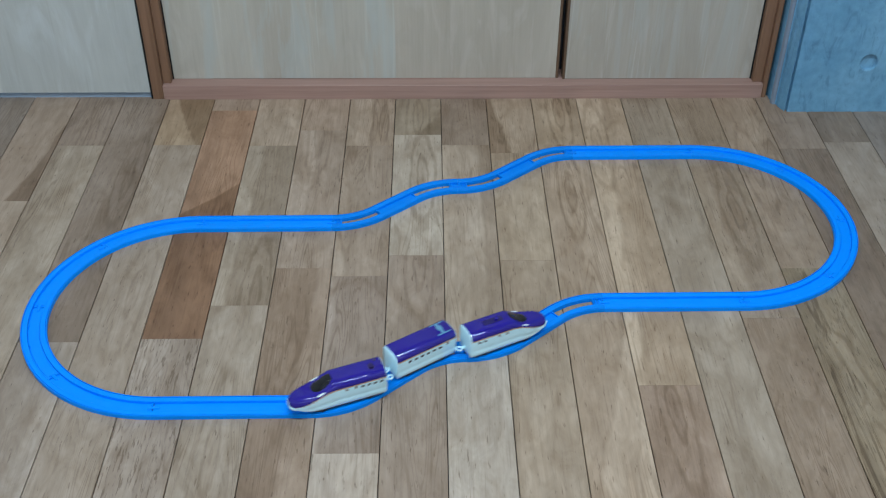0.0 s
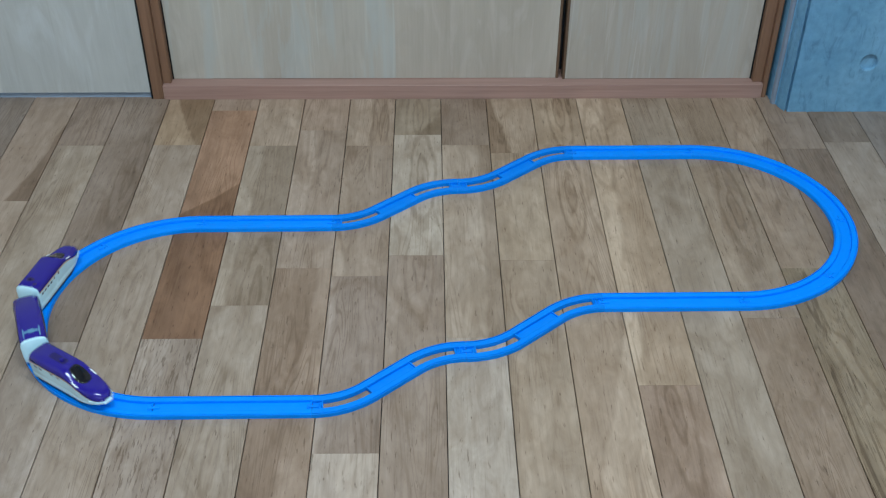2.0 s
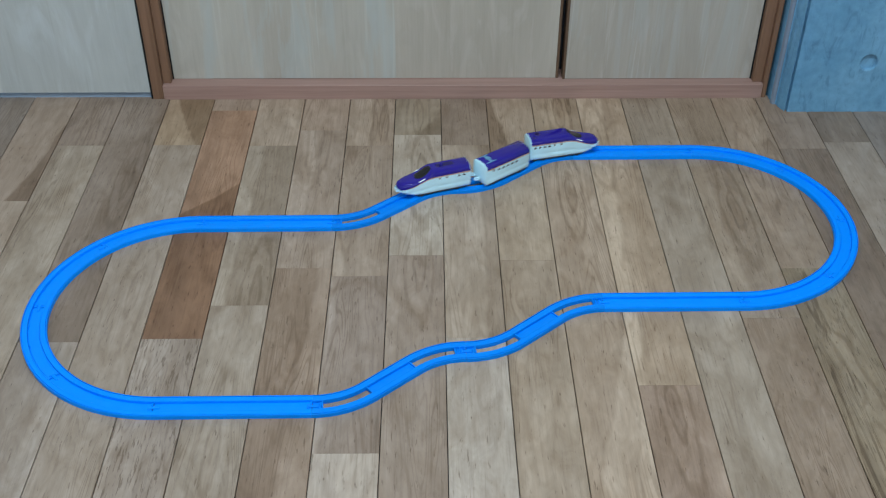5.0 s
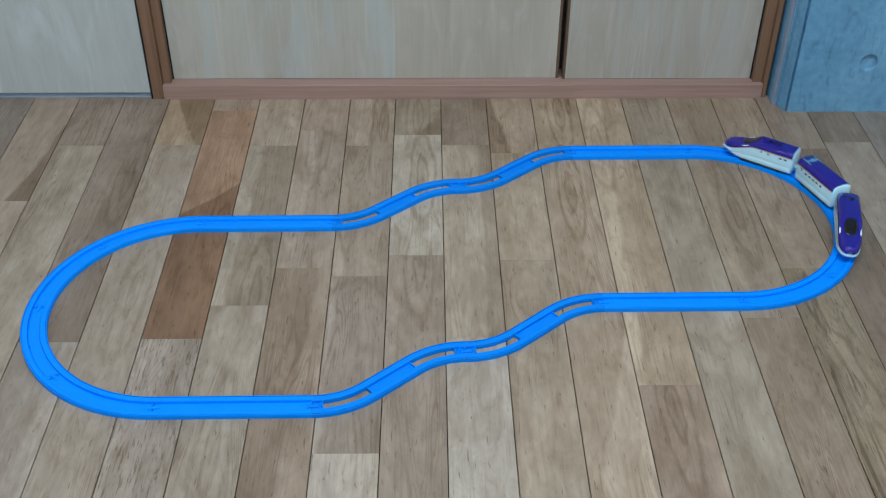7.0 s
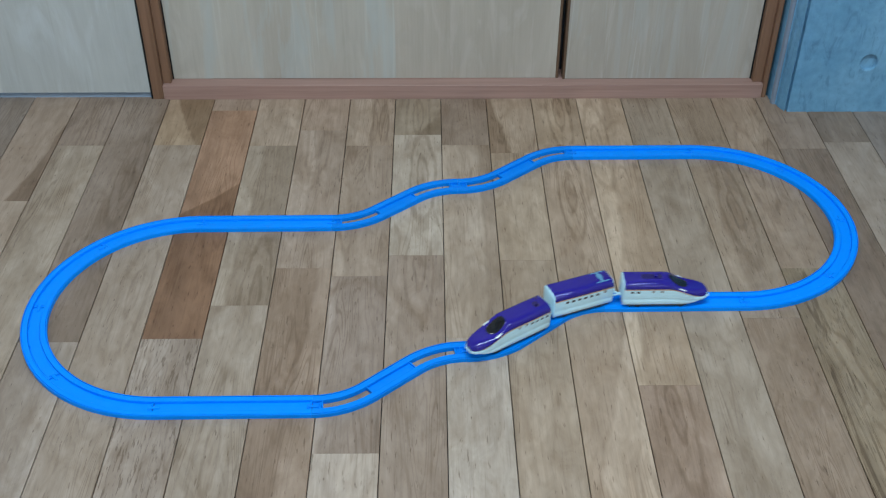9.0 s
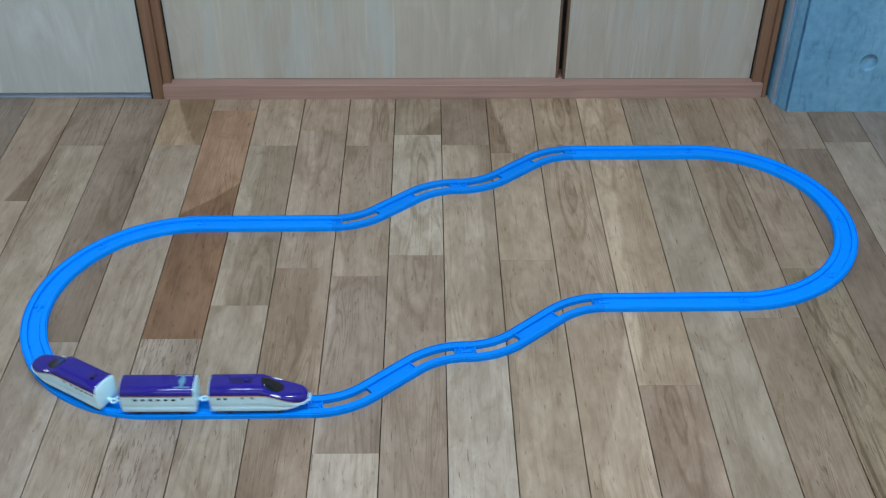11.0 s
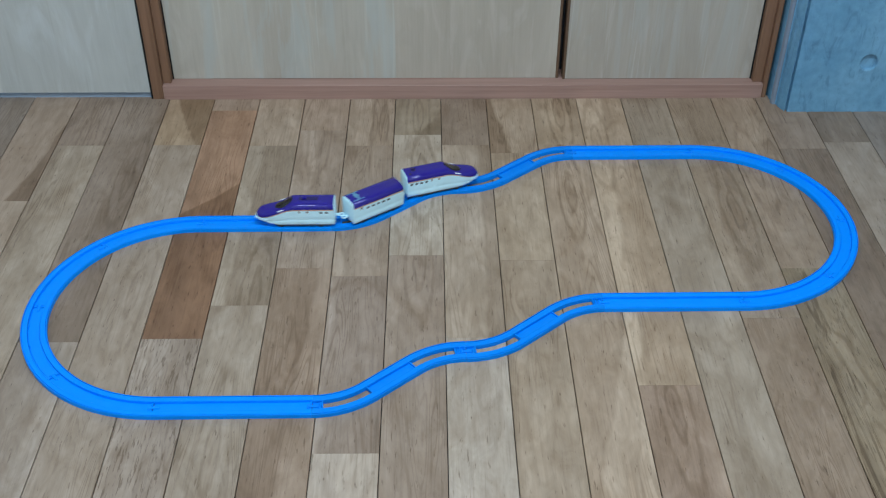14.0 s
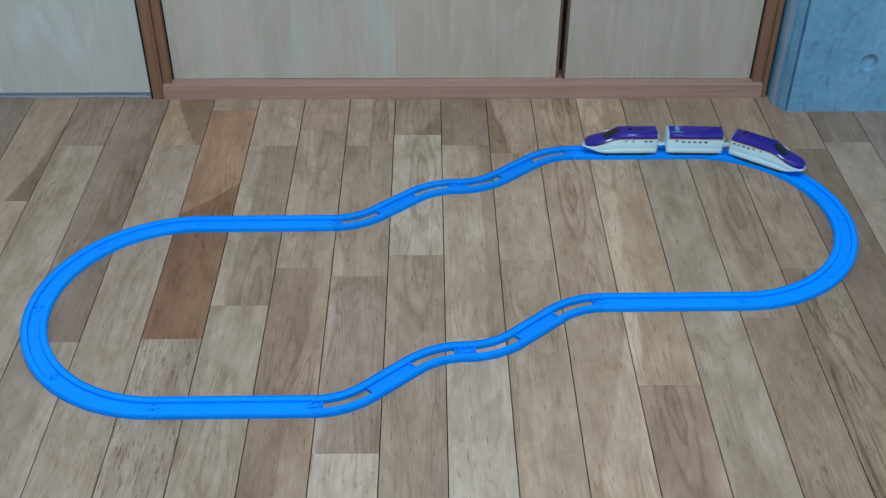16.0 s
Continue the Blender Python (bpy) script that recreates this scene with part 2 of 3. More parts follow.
BLUE = plastic("blue_plastic", (0.0, 0.275, 0.95), 0.42, 0.13, 0.05)
BEND_BLUE = plastic("deep_blue_plastic", (0.0, 0.236, 0.83), 0.42, 0.13, 0.05)
PURPLE = plastic("purple_plastic", (0.020, 0.012, 0.235), 0.07, 0.5, 0.05)
IVORY = plastic("white_plastic", (0.62, 0.89, 0.98), 0.22, 0.5, 0.05)
SALMON = plastic("salmon_paint", (0.62, 0.33, 0.24), 0.35)
GLASS_BLACK = plastic("black_gloss", (0.008, 0.009, 0.012), 0.08)
DOT = plastic("dark_window_paint", (0.035, 0.035, 0.05), 0.3)
DOOR_DOT = plastic("brown_window_paint", (0.16, 0.10, 0.08), 0.35)
PALE_BLUE = plastic("pale_blue_paint", (0.12, 0.30, 0.46), 0.4)
SLOT = plastic("shaded_purple_recess", (0.011, 0.007, 0.10), 0.3)
DEEP = plastic("deep_purple_recess", (0.018, 0.010, 0.085), 0.35)
LAMP_WHITE = plastic("white_lamp_paint", (0.85, 0.88, 0.90), 0.15)
GREY = plastic("dark_grey_plastic", (0.035, 0.037, 0.042), 0.5)
STEEL = material("steel", (0.5, 0.5, 0.52), 0.3)[0]
STEEL.node_tree.nodes["Principled BSDF"].inputs["Metallic"].default_value = 1.0


# ---- mesh tools ----
def mesh_of(name, verts, faces, mat, smooth=False):
    me = bpy.data.meshes.new(name)
    me.from_pydata([tuple(v) for v in verts], [], faces)
    bm = bmesh.new()
    bm.from_mesh(me)
    bmesh.ops.recalc_face_normals(bm, faces=bm.faces)
    bm.to_mesh(me)
    bm.free()
    me.materials.append(mat)
    if smooth:
        for f in me.polygons:
            f.use_smooth = True
    return me


def part(name, shape, mat, parent=None, label="", m=None, smooth=False):
    """One mesh object from (verts, faces) or a mesh, under a thing or a part."""
    me = shape if isinstance(shape, bpy.types.Mesh) else mesh_of(name, *shape, mat, smooth)
    ob = new(name, me)
    if parent:
        ob.parent = parent
    if m is not None:
        ob.matrix_basis = m
    return tagged(ob, label)


def thing(name, label, category, group="", m=None):
    ob = new(name)
    ob.empty_display_size = 0.02
    if m is not None:
        ob.matrix_basis = m
    return tagged(ob, label, category, group)


def box(x0, x1, y0, y1, z0, z1, c=0.0):
    """A block, its upright and top edges cut by a chamfer c."""
    if c <= 0:
        v = [(x, y, z) for z in (z0, z1) for x, y in ((x0, y0), (x1, y0), (x1, y1), (x0, y1))]
        return v, [(0, 3, 2, 1), (4, 5, 6, 7), (0, 1, 5, 4), (1, 2, 6, 5), (2, 3, 7, 6), (3, 0, 4, 7)]

    def loop(d, z):
        a = c - min(d, c) * 0.4
        return [(x0 + d + a, y0 + d, z), (x1 - d - a, y0 + d, z), (x1 - d, y0 + d + a, z), (x1 - d, y1 - d - a, z),
                (x1 - d - a, y1 - d, z), (x0 + d + a, y1 - d, z), (x0 + d, y1 - d - a, z), (x0 + d, y0 + d + a, z)]

    v = loop(0, z0) + loop(0, z1 - c) + loop(c, z1)
    f = [tuple(range(7, -1, -1)), tuple(range(16, 24))]
    for k in (0, 8):
        f += [(k + i, k + (i + 1) % 8, k + 8 + (i + 1) % 8, k + 8 + i) for i in range(8)]
    return v, f


def joined(*shapes):
    v, f = [], []
    for a, b in shapes:
        n = len(v)
        v += list(a)
        f += [tuple(i + n for i in face) for face in b]
    return v, f


def sweep(profile, samples):
    """A closed outline (offset to the right, z) carried along samples (x, y, heading)."""
    v, f, n = [], [], len(profile)
    for x, y, h in samples:
        v += [(x + o * math.sin(h), y - o * math.cos(h), z) for o, z in profile]
    for k in range(len(samples) - 1):
        f += [(k * n + i, k * n + (i + 1) % n, (k + 1) * n + (i + 1) % n, (k + 1) * n + i) for i in range(n)]
    f += [tuple(range(n - 1, -1, -1)), tuple(range(len(v) - n, len(v)))]
    return v, f


def prism(outline, z0, z1):
    n = len(outline)
    v = [(x, y, z0) for x, y in outline] + [(x, y, z1) for x, y in outline]
    return v, [tuple(range(n - 1, -1, -1)), tuple(range(n, 2 * n))] + [(i, (i + 1) % n, n + (i + 1) % n, n + i) for i in range(n)]


def tube(p, q, r, sides=12):
    """A rod from p to q."""
    p, q = Vector(p), Vector(q)
    turn = (q - p).to_track_quat("Z", "Y")
    v = []
    for c in (p, q):
        v += [c + turn @ Vector((r * math.cos(a), r * math.sin(a), 0)) for a in (2 * math.pi * i / sides for i in range(sides))]
    f = [(i, (i + 1) % sides, sides + (i + 1) % sides, sides + i) for i in range(sides)]
    return v, f + [tuple(range(sides - 1, -1, -1)), tuple(range(sides, 2 * sides))]


# ---- the room ----
X0, X1, Y0, Y1, HIGH = ROOM
floor = tagged(part("floor", box(X0, X1, Y0, 0.72, -0.05, -0.007), SUBFLOOR),
               "worn oak strip floor of planks in mixed tones", "floor", kind="structure")
ceiling = tagged(part("ceiling", box(X0, X1, Y0, 0.75, HIGH, HIGH + 0.1), PLASTER),
                 "plain white plastered ceiling of the room", "ceiling", kind="structure")


def open_wall(name, shapes, label):
    return tagged(part(name, joined(*shapes), PLASTER), label, "wall", kind="structure")


T = 0.12
open_wall("wall_south", [box(X0, -0.85, Y0 - T, Y0, 0, HIGH), box(1.75, X1, Y0 - T, Y0, 0, HIGH),
                                box(-0.85, 1.75, Y0 - T, Y0, 0, 0.65), box(-0.85, 1.75, Y0 - T, Y0, 2.25, HIGH)],
                 "white plastered wall with a wide window opening")
open_wall("wall_west", [box(X0 - T, X0, Y0, -2.05, 0, HIGH), box(X0 - T, X0, -0.45, 0.75, 0, HIGH),
                               box(X0 - T, X0, -2.05, -0.45, 0, 0.75), box(X0 - T, X0, -2.05, -0.45, 2.15, HIGH)],
                 "white plastered wall with a window opening")
tagged(part("wall_east", box(X1, X1 + T, Y0, 0.75, 0, HIGH), PLASTER), "plain white plastered wall of the room", "wall", kind="structure")



def ceiling_lamp(m):
    lamp = thing("ceiling_lamp", "white ceiling light with a long frosted diffuser", "ceiling light", "ceiling lights", m)
    part("housing", box(-0.41, 0.41, -0.10, 0.10, 2.345, 2.3985, 0.006), PLASTER, lamp)
    part("diffuser", box(-0.395, 0.395, -0.085, 0.085, 2.325, 2.3445, 0.004), IVORY, lamp, "frosted white diffuser")
    return lamp


first_lamp = ceiling_lamp(pose(LAMPS[0][0], LAMPS[0][1], 0))
copy_thing(first_lamp, pose(LAMPS[1][0], LAMPS[1][1], 0))

# far side: pale panel, door frame with two sliding doors, concrete wall
wall_panel = tagged(part("wall_north", box(X0, -0.1738, 0.6485, 0.75, 0.0140, HIGH, 0.001), WALL_PLY),
                    "pale plywood wall panel beside the door frame", "wall", kind="structure")
tagged(part("baseboard", box(X0, -0.1738, 0.6545, 0.75, -0.006, 0.0135), SKIRT),
       "thin blue-grey base strip under the plywood panel", "baseboard", kind="structure")
tagged(part("trim", box(-0.1737, -0.1704, 0.6476, 0.75, -0.006, HIGH), BLACK), "black joint strip beside the door frame", "trim", kind="structure")

frame_thing = thing("door_frame", "reddish-brown stained wooden door frame with a low sill", "door frame")
tagged(frame_thing, kind="structure")
part("jamb", box(-0.1703, -0.1480, 0.6465, 0.75, -0.006, 2.05, 0.0015), JAMB_WOOD, frame_thing)
part("stop", box(-0.1478, -0.1318, 0.6560, 0.75, 0.0305, 2.05, 0.0012), JAMB_WOOD, frame_thing)
part("jamb", box(1.0500, 1.0595, 0.6465, 0.75, -0.006, 2.05, 0.0015), JAMB_WOOD, frame_thing)
part("stop", box(1.0305, 1.0498, 0.6560, 0.75, 0.0305, 2.05, 0.0012), JAMB_WOOD, frame_thing)
part("sill", box(-0.1478, 1.0498, 0.6450, 0.75, -0.006, 0.0300, 0.0010), SILL_WOOD, frame_thing, "reddish wooden sill")
part("lintel", box(-0.1703, 1.0595, 0.6465, 0.75, 2.0505, 2.10, 0.0015), JAMB_WOOD, frame_thing)
tagged(part("wall_lintel", box(-0.1703, 1.0595, 0.66, 0.75, 2.1005, HIGH), WALL_PLY), "pale plywood panel over the doors", "wall", kind="structure")


def sliding_door(name, x0, x1, y, edge_left, edge_right, sheets, flamed, flame):
    d = tagged(thing(name, "pale plywood sliding door with brown edge strips", "door", "pair of sliding doors"), kind="structure")
    e = 0.0055
    lo, hi = x0 + (e if edge_left else 0), x1 - (e if edge_right else 0)
    part("leaf", box(lo, hi, y + 0.002, y + 0.028, 0.0309, 2.045), DOOR_PLY, d)
    cuts = [lo] + [c for c in sheets if lo < c < hi] + [hi]
    for i in range(len(cuts) - 1):
        part("veneer_sheet", box(cuts[i], cuts[i + 1] - 0.0001, y, y + 0.0019, 0.0309, 2.045), flame if i in flamed else DOOR_PLY, d)
    if edge_left:
        part("edge_strip", box(x0, x0 + e - 0.0002, y - 0.001, y + 0.029, 0.0309, 2.045, 0.0008), EDGE_WOOD, d, "brown wooden edge strip")
    if edge_right:
        part("edge_strip", box(x1 - e + 0.0002, x1, y - 0.001, y + 0.029, 0.0309, 2.045, 0.0008), EDGE_WOOD, d, "brown wooden edge strip")
    else:
        part("seal", box(x1 + 0.0002, x1 + 0.0026, y - 0.0015, y + 0.02, 0.0305, 2.045), BLACK, d, "black rubber seal")
    if not edge_left:
        part("seal", box(x0 - 0.0026, x0 - 0.0002, y - 0.0015, y + 0.02, 0.0305, 2.045), BLACK, d, "black rubber seal")
    return d


sliding_door("door_1", -0.1290, 0.6415, 0.6740, False, True, (0.316,), (0,), FLAME_PLY)
sliding_door("door_2", 0.6495, 1.0275, 0.6700, True, False, (0.86,), (0, 1), SOFT_PLY)
tagged(part("backdrop", box(-0.1478, 1.05, 0.712, 0.75, 0.0305, 2.05), GREY), "dark closet space behind the doors", "closet", kind="structure")

# concrete wall: upright edge with a chamfer and a groove, a tie hole in the face
HOLE = (1.2252, 0.107, 0.0168)
FACE = 0.5890


def concrete_wall():
    edge = [(1.0597, 0.75), (1.0597, 0.6900), (1.0651, 0.6900), (1.0652, 0.6330), (1.0690, 0.6290), (1.0705, 0.6200), (1.0735, 0.6185), (1.0752, 0.6085), (1.0828, FACE + 0.0010),
            (1.0838, FACE + 0.0085), (1.0868, FACE + 0.0085), (1.0880, FACE), (1.16, FACE), (1.16, 0.75)]
    right = box(1.29, X1, FACE, 0.75, -0.006, HIGH)
    over = box(1.16, 1.29, FACE, 0.75, HOLE[1] + 0.065, HIGH)
    under = box(1.16, 1.29, FACE, 0.75, -0.006, HOLE[1] - 0.065)
    # the square round the hole
    n, v, f = 32, [], []
    for i in range(n):
        a = 2 * math.pi * i / n
        c, s = math.cos(a), math.sin(a)
        k = 0.065 / max(abs(c), abs(s))
        for px, pz, y in ((1.225 + k * c, HOLE[1] + k * s, FACE), (HOLE[0] + (HOLE[2] + 0.0012) * c, HOLE[1] + (HOLE[2] + 0.0012) * s, FACE),
                          (HOLE[0] + HOLE[2] * c, HOLE[1] + HOLE[2] * s, FACE + 0.0012), (HOLE[0] + HOLE[2] * 0.95 * c, HOLE[1] + HOLE[2] * 0.95 * s, FACE + 0.0065)):
            v.append((px, y, pz))
    for i in range(n):
        j = (i + 1) % n
        f += [(4 * i + k, 4 * j + k, 4 * j + k + 1, 4 * i + k + 1) for k in range(3)]
    f.append(tuple(4 * i + 3 for i in range(n)))
    return joined(prism(edge, -0.006, HIGH), right, over, under, (v, f))


tagged(part("trim", prism([(1.0655, 0.6318), (1.0632, 0.6255), (1.0655, 0.6195), (1.0698, 0.6178), (1.0712, 0.6188), (1.0690, 0.6285)], -0.006, HIGH), SEALANT),
       "pale grey sealant bead along the concrete edge", "trim", kind="structure")
tagged(part("wall_concrete", concrete_wall(), CONCRETE), "blue-tinted bare concrete wall with a round tie hole", "wall", kind="structure")

# ---- the track: arcs and straights, laid end to end as one loop ----
TURN = 0.00621640
RADIUS, LONG, BEND, BEND_R, BEND_LONG = 0.215, 0.21849, radians(40), 0.11944494, 0.08098838
STEP_X = 2 * BEND_R * math.sin(BEND) + BEND_LONG * math.cos(BEND)
STEP_Y = 2 * BEND_R * (1 - math.cos(BEND)) + BEND_LONG * math.sin(BEND)


def run(start, pieces, step):
    """Samples (x, y, heading, distance) along pieces of (length, curvature)."""
    x, y, h = start
    out, total = [], 0.0
    for length, k in pieces:
        n = max(1, int(round(length / step)))
        for i in range(n):
            s = length * i / n
            if k:
                out.append((x + (math.sin(h + k * s) - math.sin(h)) / k, y - (math.cos(h + k * s) - math.cos(h)) / k, h + k * s, total + s))
            else:
                out.append((x + s * math.cos(h), y + s * math.sin(h), h, total + s))
        if k:
            x, y = x + (math.sin(h + k * length) - math.sin(h)) / k, y - (math.cos(h + k * length) - math.cos(h)) / k
            h += k * length
        else:
            x, y = x + length * math.cos(h), y + length * math.sin(h)
        total += length
    out.append((x, y, h, total))
    return out


STRAIGHT = [(LONG, 0)]
CURVE = [(math.pi / 4 * RADIUS, -1 / RADIUS)]
SBEND = [(BEND * BEND_R, 1 / BEND_R), (BEND_LONG, 0), (BEND * BEND_R, -1 / BEND_R)]
HALF = [STRAIGHT, SBEND, SBEND, STRAIGHT, CURVE, CURVE, CURVE, CURVE]
LOOP = HALF + HALF
LOOP_START = (2 * LONG + 2 * STEP_X, -RADIUS + 2 * STEP_Y, math.pi)

RAIL_TOP = 0.0071
RAIL = [(0.0190, 0.0), (0.0190, 0.0064), (0.0186, RAIL_TOP), (0.0179, RAIL_TOP), (0.0176, 0.0048), (0.0167, 0.0048), (0.0164, 0.0068), (0.0104, 0.0068),
        (0.0101, RAIL_TOP), (0.0093, RAIL_TOP), (0.0089, 0.0064), (0.0085, 0.0)]
# the S bends have broader rails and a narrower slot
BEND_RAIL = RAIL[:7] + [(0.0087, 0.0068), (0.0084, RAIL_TOP), (0.0077, RAIL_TOP), (0.0073, 0.0064), (0.0070, 0.0)]
BEND_WEB = [(0.0072, 0.0006), (0.0072, 0.0026), (0.0064, 0.0026), (0.0060, 0.0034), (-0.0060, 0.0034), (-0.0064, 0.0026), (-0.0072, 0.0026), (-0.0072, 0.0006)]
WEB = [(0.0087, 0.0006), (0.0087, 0.0026), (0.0078, 0.0026), (0.0074, 0.0034), (-0.0074, 0.0034), (-0.0078, 0.0026), (-0.0087, 0.0026), (-0.0087, 0.0006)]


def track_piece(name, pieces, label, webs):
    t = thing(name, label, "toy track", "toy train track pieces")
    bars = len(webs(BEND_LONG)) > 1
    hue = BEND_BLUE if bars else BLUE
    path = run((0, 0, 0), pieces, 0.007)
    total = path[-1][3]
    inner = [p for p in path if 0.0003 < p[3] < total - 0.0003]

    def at(s):
        k = next(i for i in range(len(path) - 1) if path[i + 1][3] >= s - 1e-9)
        a, b = path[k], path[k + 1]
        w = (s - a[3]) / (b[3] - a[3])
        return tuple(a[i] * (1 - w) + b[i] * w for i in range(4))

    line = [at(0.0001)] + inner + [at(total - 0.0001)]
    for side in (1, -1):
        part("rail", sweep([(side * o, z) for o, z in (BEND_RAIL if bars else RAIL)], [p[:3] for p in line]), hue, t)
    for a, b in webs(total):
        stretch = [at(a)] + [p for p in path if a + 0.001 < p[3] < b - 0.001] + [at(b)]
        part("centre_web", sweep(BEND_WEB if bars else WEB, [p[:3] for p in stretch]), hue, t)
        if bars:
            # upright ribs close the web against the open slots
            for s in [v for v in (a, b) if 0.01 < v < total - 0.01]:
                x, y, h, _ = at(s)
                part("cross_rib", box(-0.0009, 0.0009, -0.0073, 0.0073, 0.0006, 0.0062, 0.0003), hue, t, "", Matrix.Translation((x, y, 0)) @ Matrix.Rotation(h, 4, "Z"))
        if not bars:
            for s in (0.25, 0.5, 0.75):
                x, y, h, _ = at(total * s)
                nub = part("nub", box(-0.0035, 0.0035, 0.0068, 0.0086, 0.002, 0.0056, 0.0005), hue, t)
                nub.matrix_basis = Matrix.Translation((x, y, 0)) @ Matrix.Rotation(h, 4, "Z")
    # hook at the leading end reaches into the next piece, socket pad at the trailing end
    x, y, h, _ = at(total)
    hook = [box(-0.0085, 0.0052, -0.0022, 0.0022, 0.0032, 0.0050, 0.0005), box(0.0044, 0.0076, -0.0044, 0.0044, 0.0032, 0.0052, 0.0008)]
    socket = [box(0.0006, 0.0036, 0.0034, 0.0086, 0.0012, 0.0052, 0.0006), box(0.0006, 0.0036, -0.0086, -0.0034, 0.0012, 0.0052, 0.0006)]
    if bars:
        hook.append(box(-0.0125, -0.0095, -0.0068, 0.0068, 0.0010, 0.0054, 0.0005))
        socket += [box(0.0086, 0.0102, -0.0074, 0.0074, 0.0012, 0.0058, 0.0005), box(0.0128, 0.0140, -0.0072, 0.0072, 0.0012, 0.0052, 0.0004)]
    part("connector_hook", joined(*hook), hue, t, "", Matrix.Translation((x, y, 0)) @ Matrix.Rotation(h, 4, "Z"))
    part("connector_socket", joined(*socket), hue, t)
    return t


def build_track():
    whole = lambda n: [(0.0006, n - 0.0006)]
    slotted = lambda n: [(0.0006, 0.016), (n * 0.343, n * 0.657), (n - 0.014, n - 0.0006)]
    made = {}
    kinds = {id(STRAIGHT): ("straight_track", STRAIGHT, "bright blue plastic straight toy track on the floor", whole),
             id(CURVE): ("curved_track", CURVE, "bright blue plastic curved toy track on the floor", whole),
             id(SBEND): ("s_bend_track", SBEND, "deeper blue plastic S-bend toy track with open slots", slotted)}
    base = Matrix.Rotation(TURN, 4, "Z")
    x, y, h = LOOP_START
    for pieces in LOOP:
        m = base @ Matrix.Translation((x, y, 0)) @ Matrix.Rotation(h, 4, "Z")
        if id(pieces) not in made:
            made[id(pieces)] = track_piece(*kinds[id(pieces)])
            made[id(pieces)].matrix_basis = m
        else:
            copy_thing(made[id(pieces)], m)
        x, y, h, _ = run((x, y, h), pieces, 1.0)[-1]


build_track()

# ---- the toy train ----
LEAD, TAIL, MIDDLE, GAP = 0.1355, 0.131, 0.0995, 0.0212
LEAD_ROOF = [(0, .0543), (.066, .0543), (.0705, .0535), (.078, .0482), (.085, .0436), (.091, .0412), (.100, .0397), (.110, .0387), (.119, .0370), (.125, .0348), (.1285, .0321), (.131, .0288)]
LEAD_EDGE = [(0, .0440), (.068, .0440), (.078, .0425), (.088, .0388), (.098, .0342), (.107, .0303), (.117, .0272), (.125, .0256), (.131, .0250)]
LEAD_BASE = [(0, .0125), (.092, .0125), (.102, .0134), (.114, .0166), (.124, .0205), (.131, .0240)]
LEAD_HALF = [(0, .0190), (.090, .0190), (.103, .0183), (.113, .0170), (.121, .0148), (.1265, .0118), (.1297, .0080), (.131, .0045)]
MID_ROOF, MID_EDGE, MID_BASE, MID_HALF = [(0, .0543), (1, .0543)], [(0, .0440), (1, .0440)], [(0, .0125), (1, .0125)], [(0, .0190), (1, .0190)]


def value(table, u):
    return float(np.interp(u, [a for a, _ in table], [b for _, b in table]))


class Shell:
    """The moulded shell of a car: u runs from its rear to its front, a goes over the roof from side to side."""

    def __init__(self, length, roof, edge, base, half):
        self.length, self.tables = length, (roof, edge, base, half)

    def dims(self, u):
        return [value(t, u) for t in self.tables]

    def top(self, u, a, out=0.0):
        r, e, b, w = self.dims(u)
        c, s = math.cos(a), math.sin(a)
        p = 0.70
        y = (w - 0.0006) * math.copysign(abs(c) ** p, c)
        z = e + (r - e) * abs(s) ** p
        k = math.hypot(c, s)
        return (u - self.length / 2, y + out * c / k, z + out * max(0.0, s) / k)

    def side(self, u, k, sign, out=0.0):
        """k from 0 at the foot to 1 at the paint line."""
        r, e, b, w = self.dims(u)
        z = b + (e - b) * k
        y = w - 0.0016 * (1 - k) ** 2 - (0.0009 if k == 0 else 0) - (0.0007 if 0.3 < k < 0.4 else 0)
        return (u - self.length / 2, sign * (y + out), z)


def grid_faces(rows, cols):
    return [(i * cols + j, i * cols + j + 1, (i + 1) * cols + j + 1, (i + 1) * cols + j) for i in range(rows - 1) for j in range(cols - 1)]


def steps_along(sh, fine):
    if not fine:
        return [0.0, 0.0008, sh.length / 2, sh.length - 0.0008, sh.length]
    flat = [0.0, 0.0008, 0.03, 0.06]
    return flat + [0.068 + (sh.length - 0.068) * (1 - (1 - i / 34) ** 1.6) for i in range(35)]


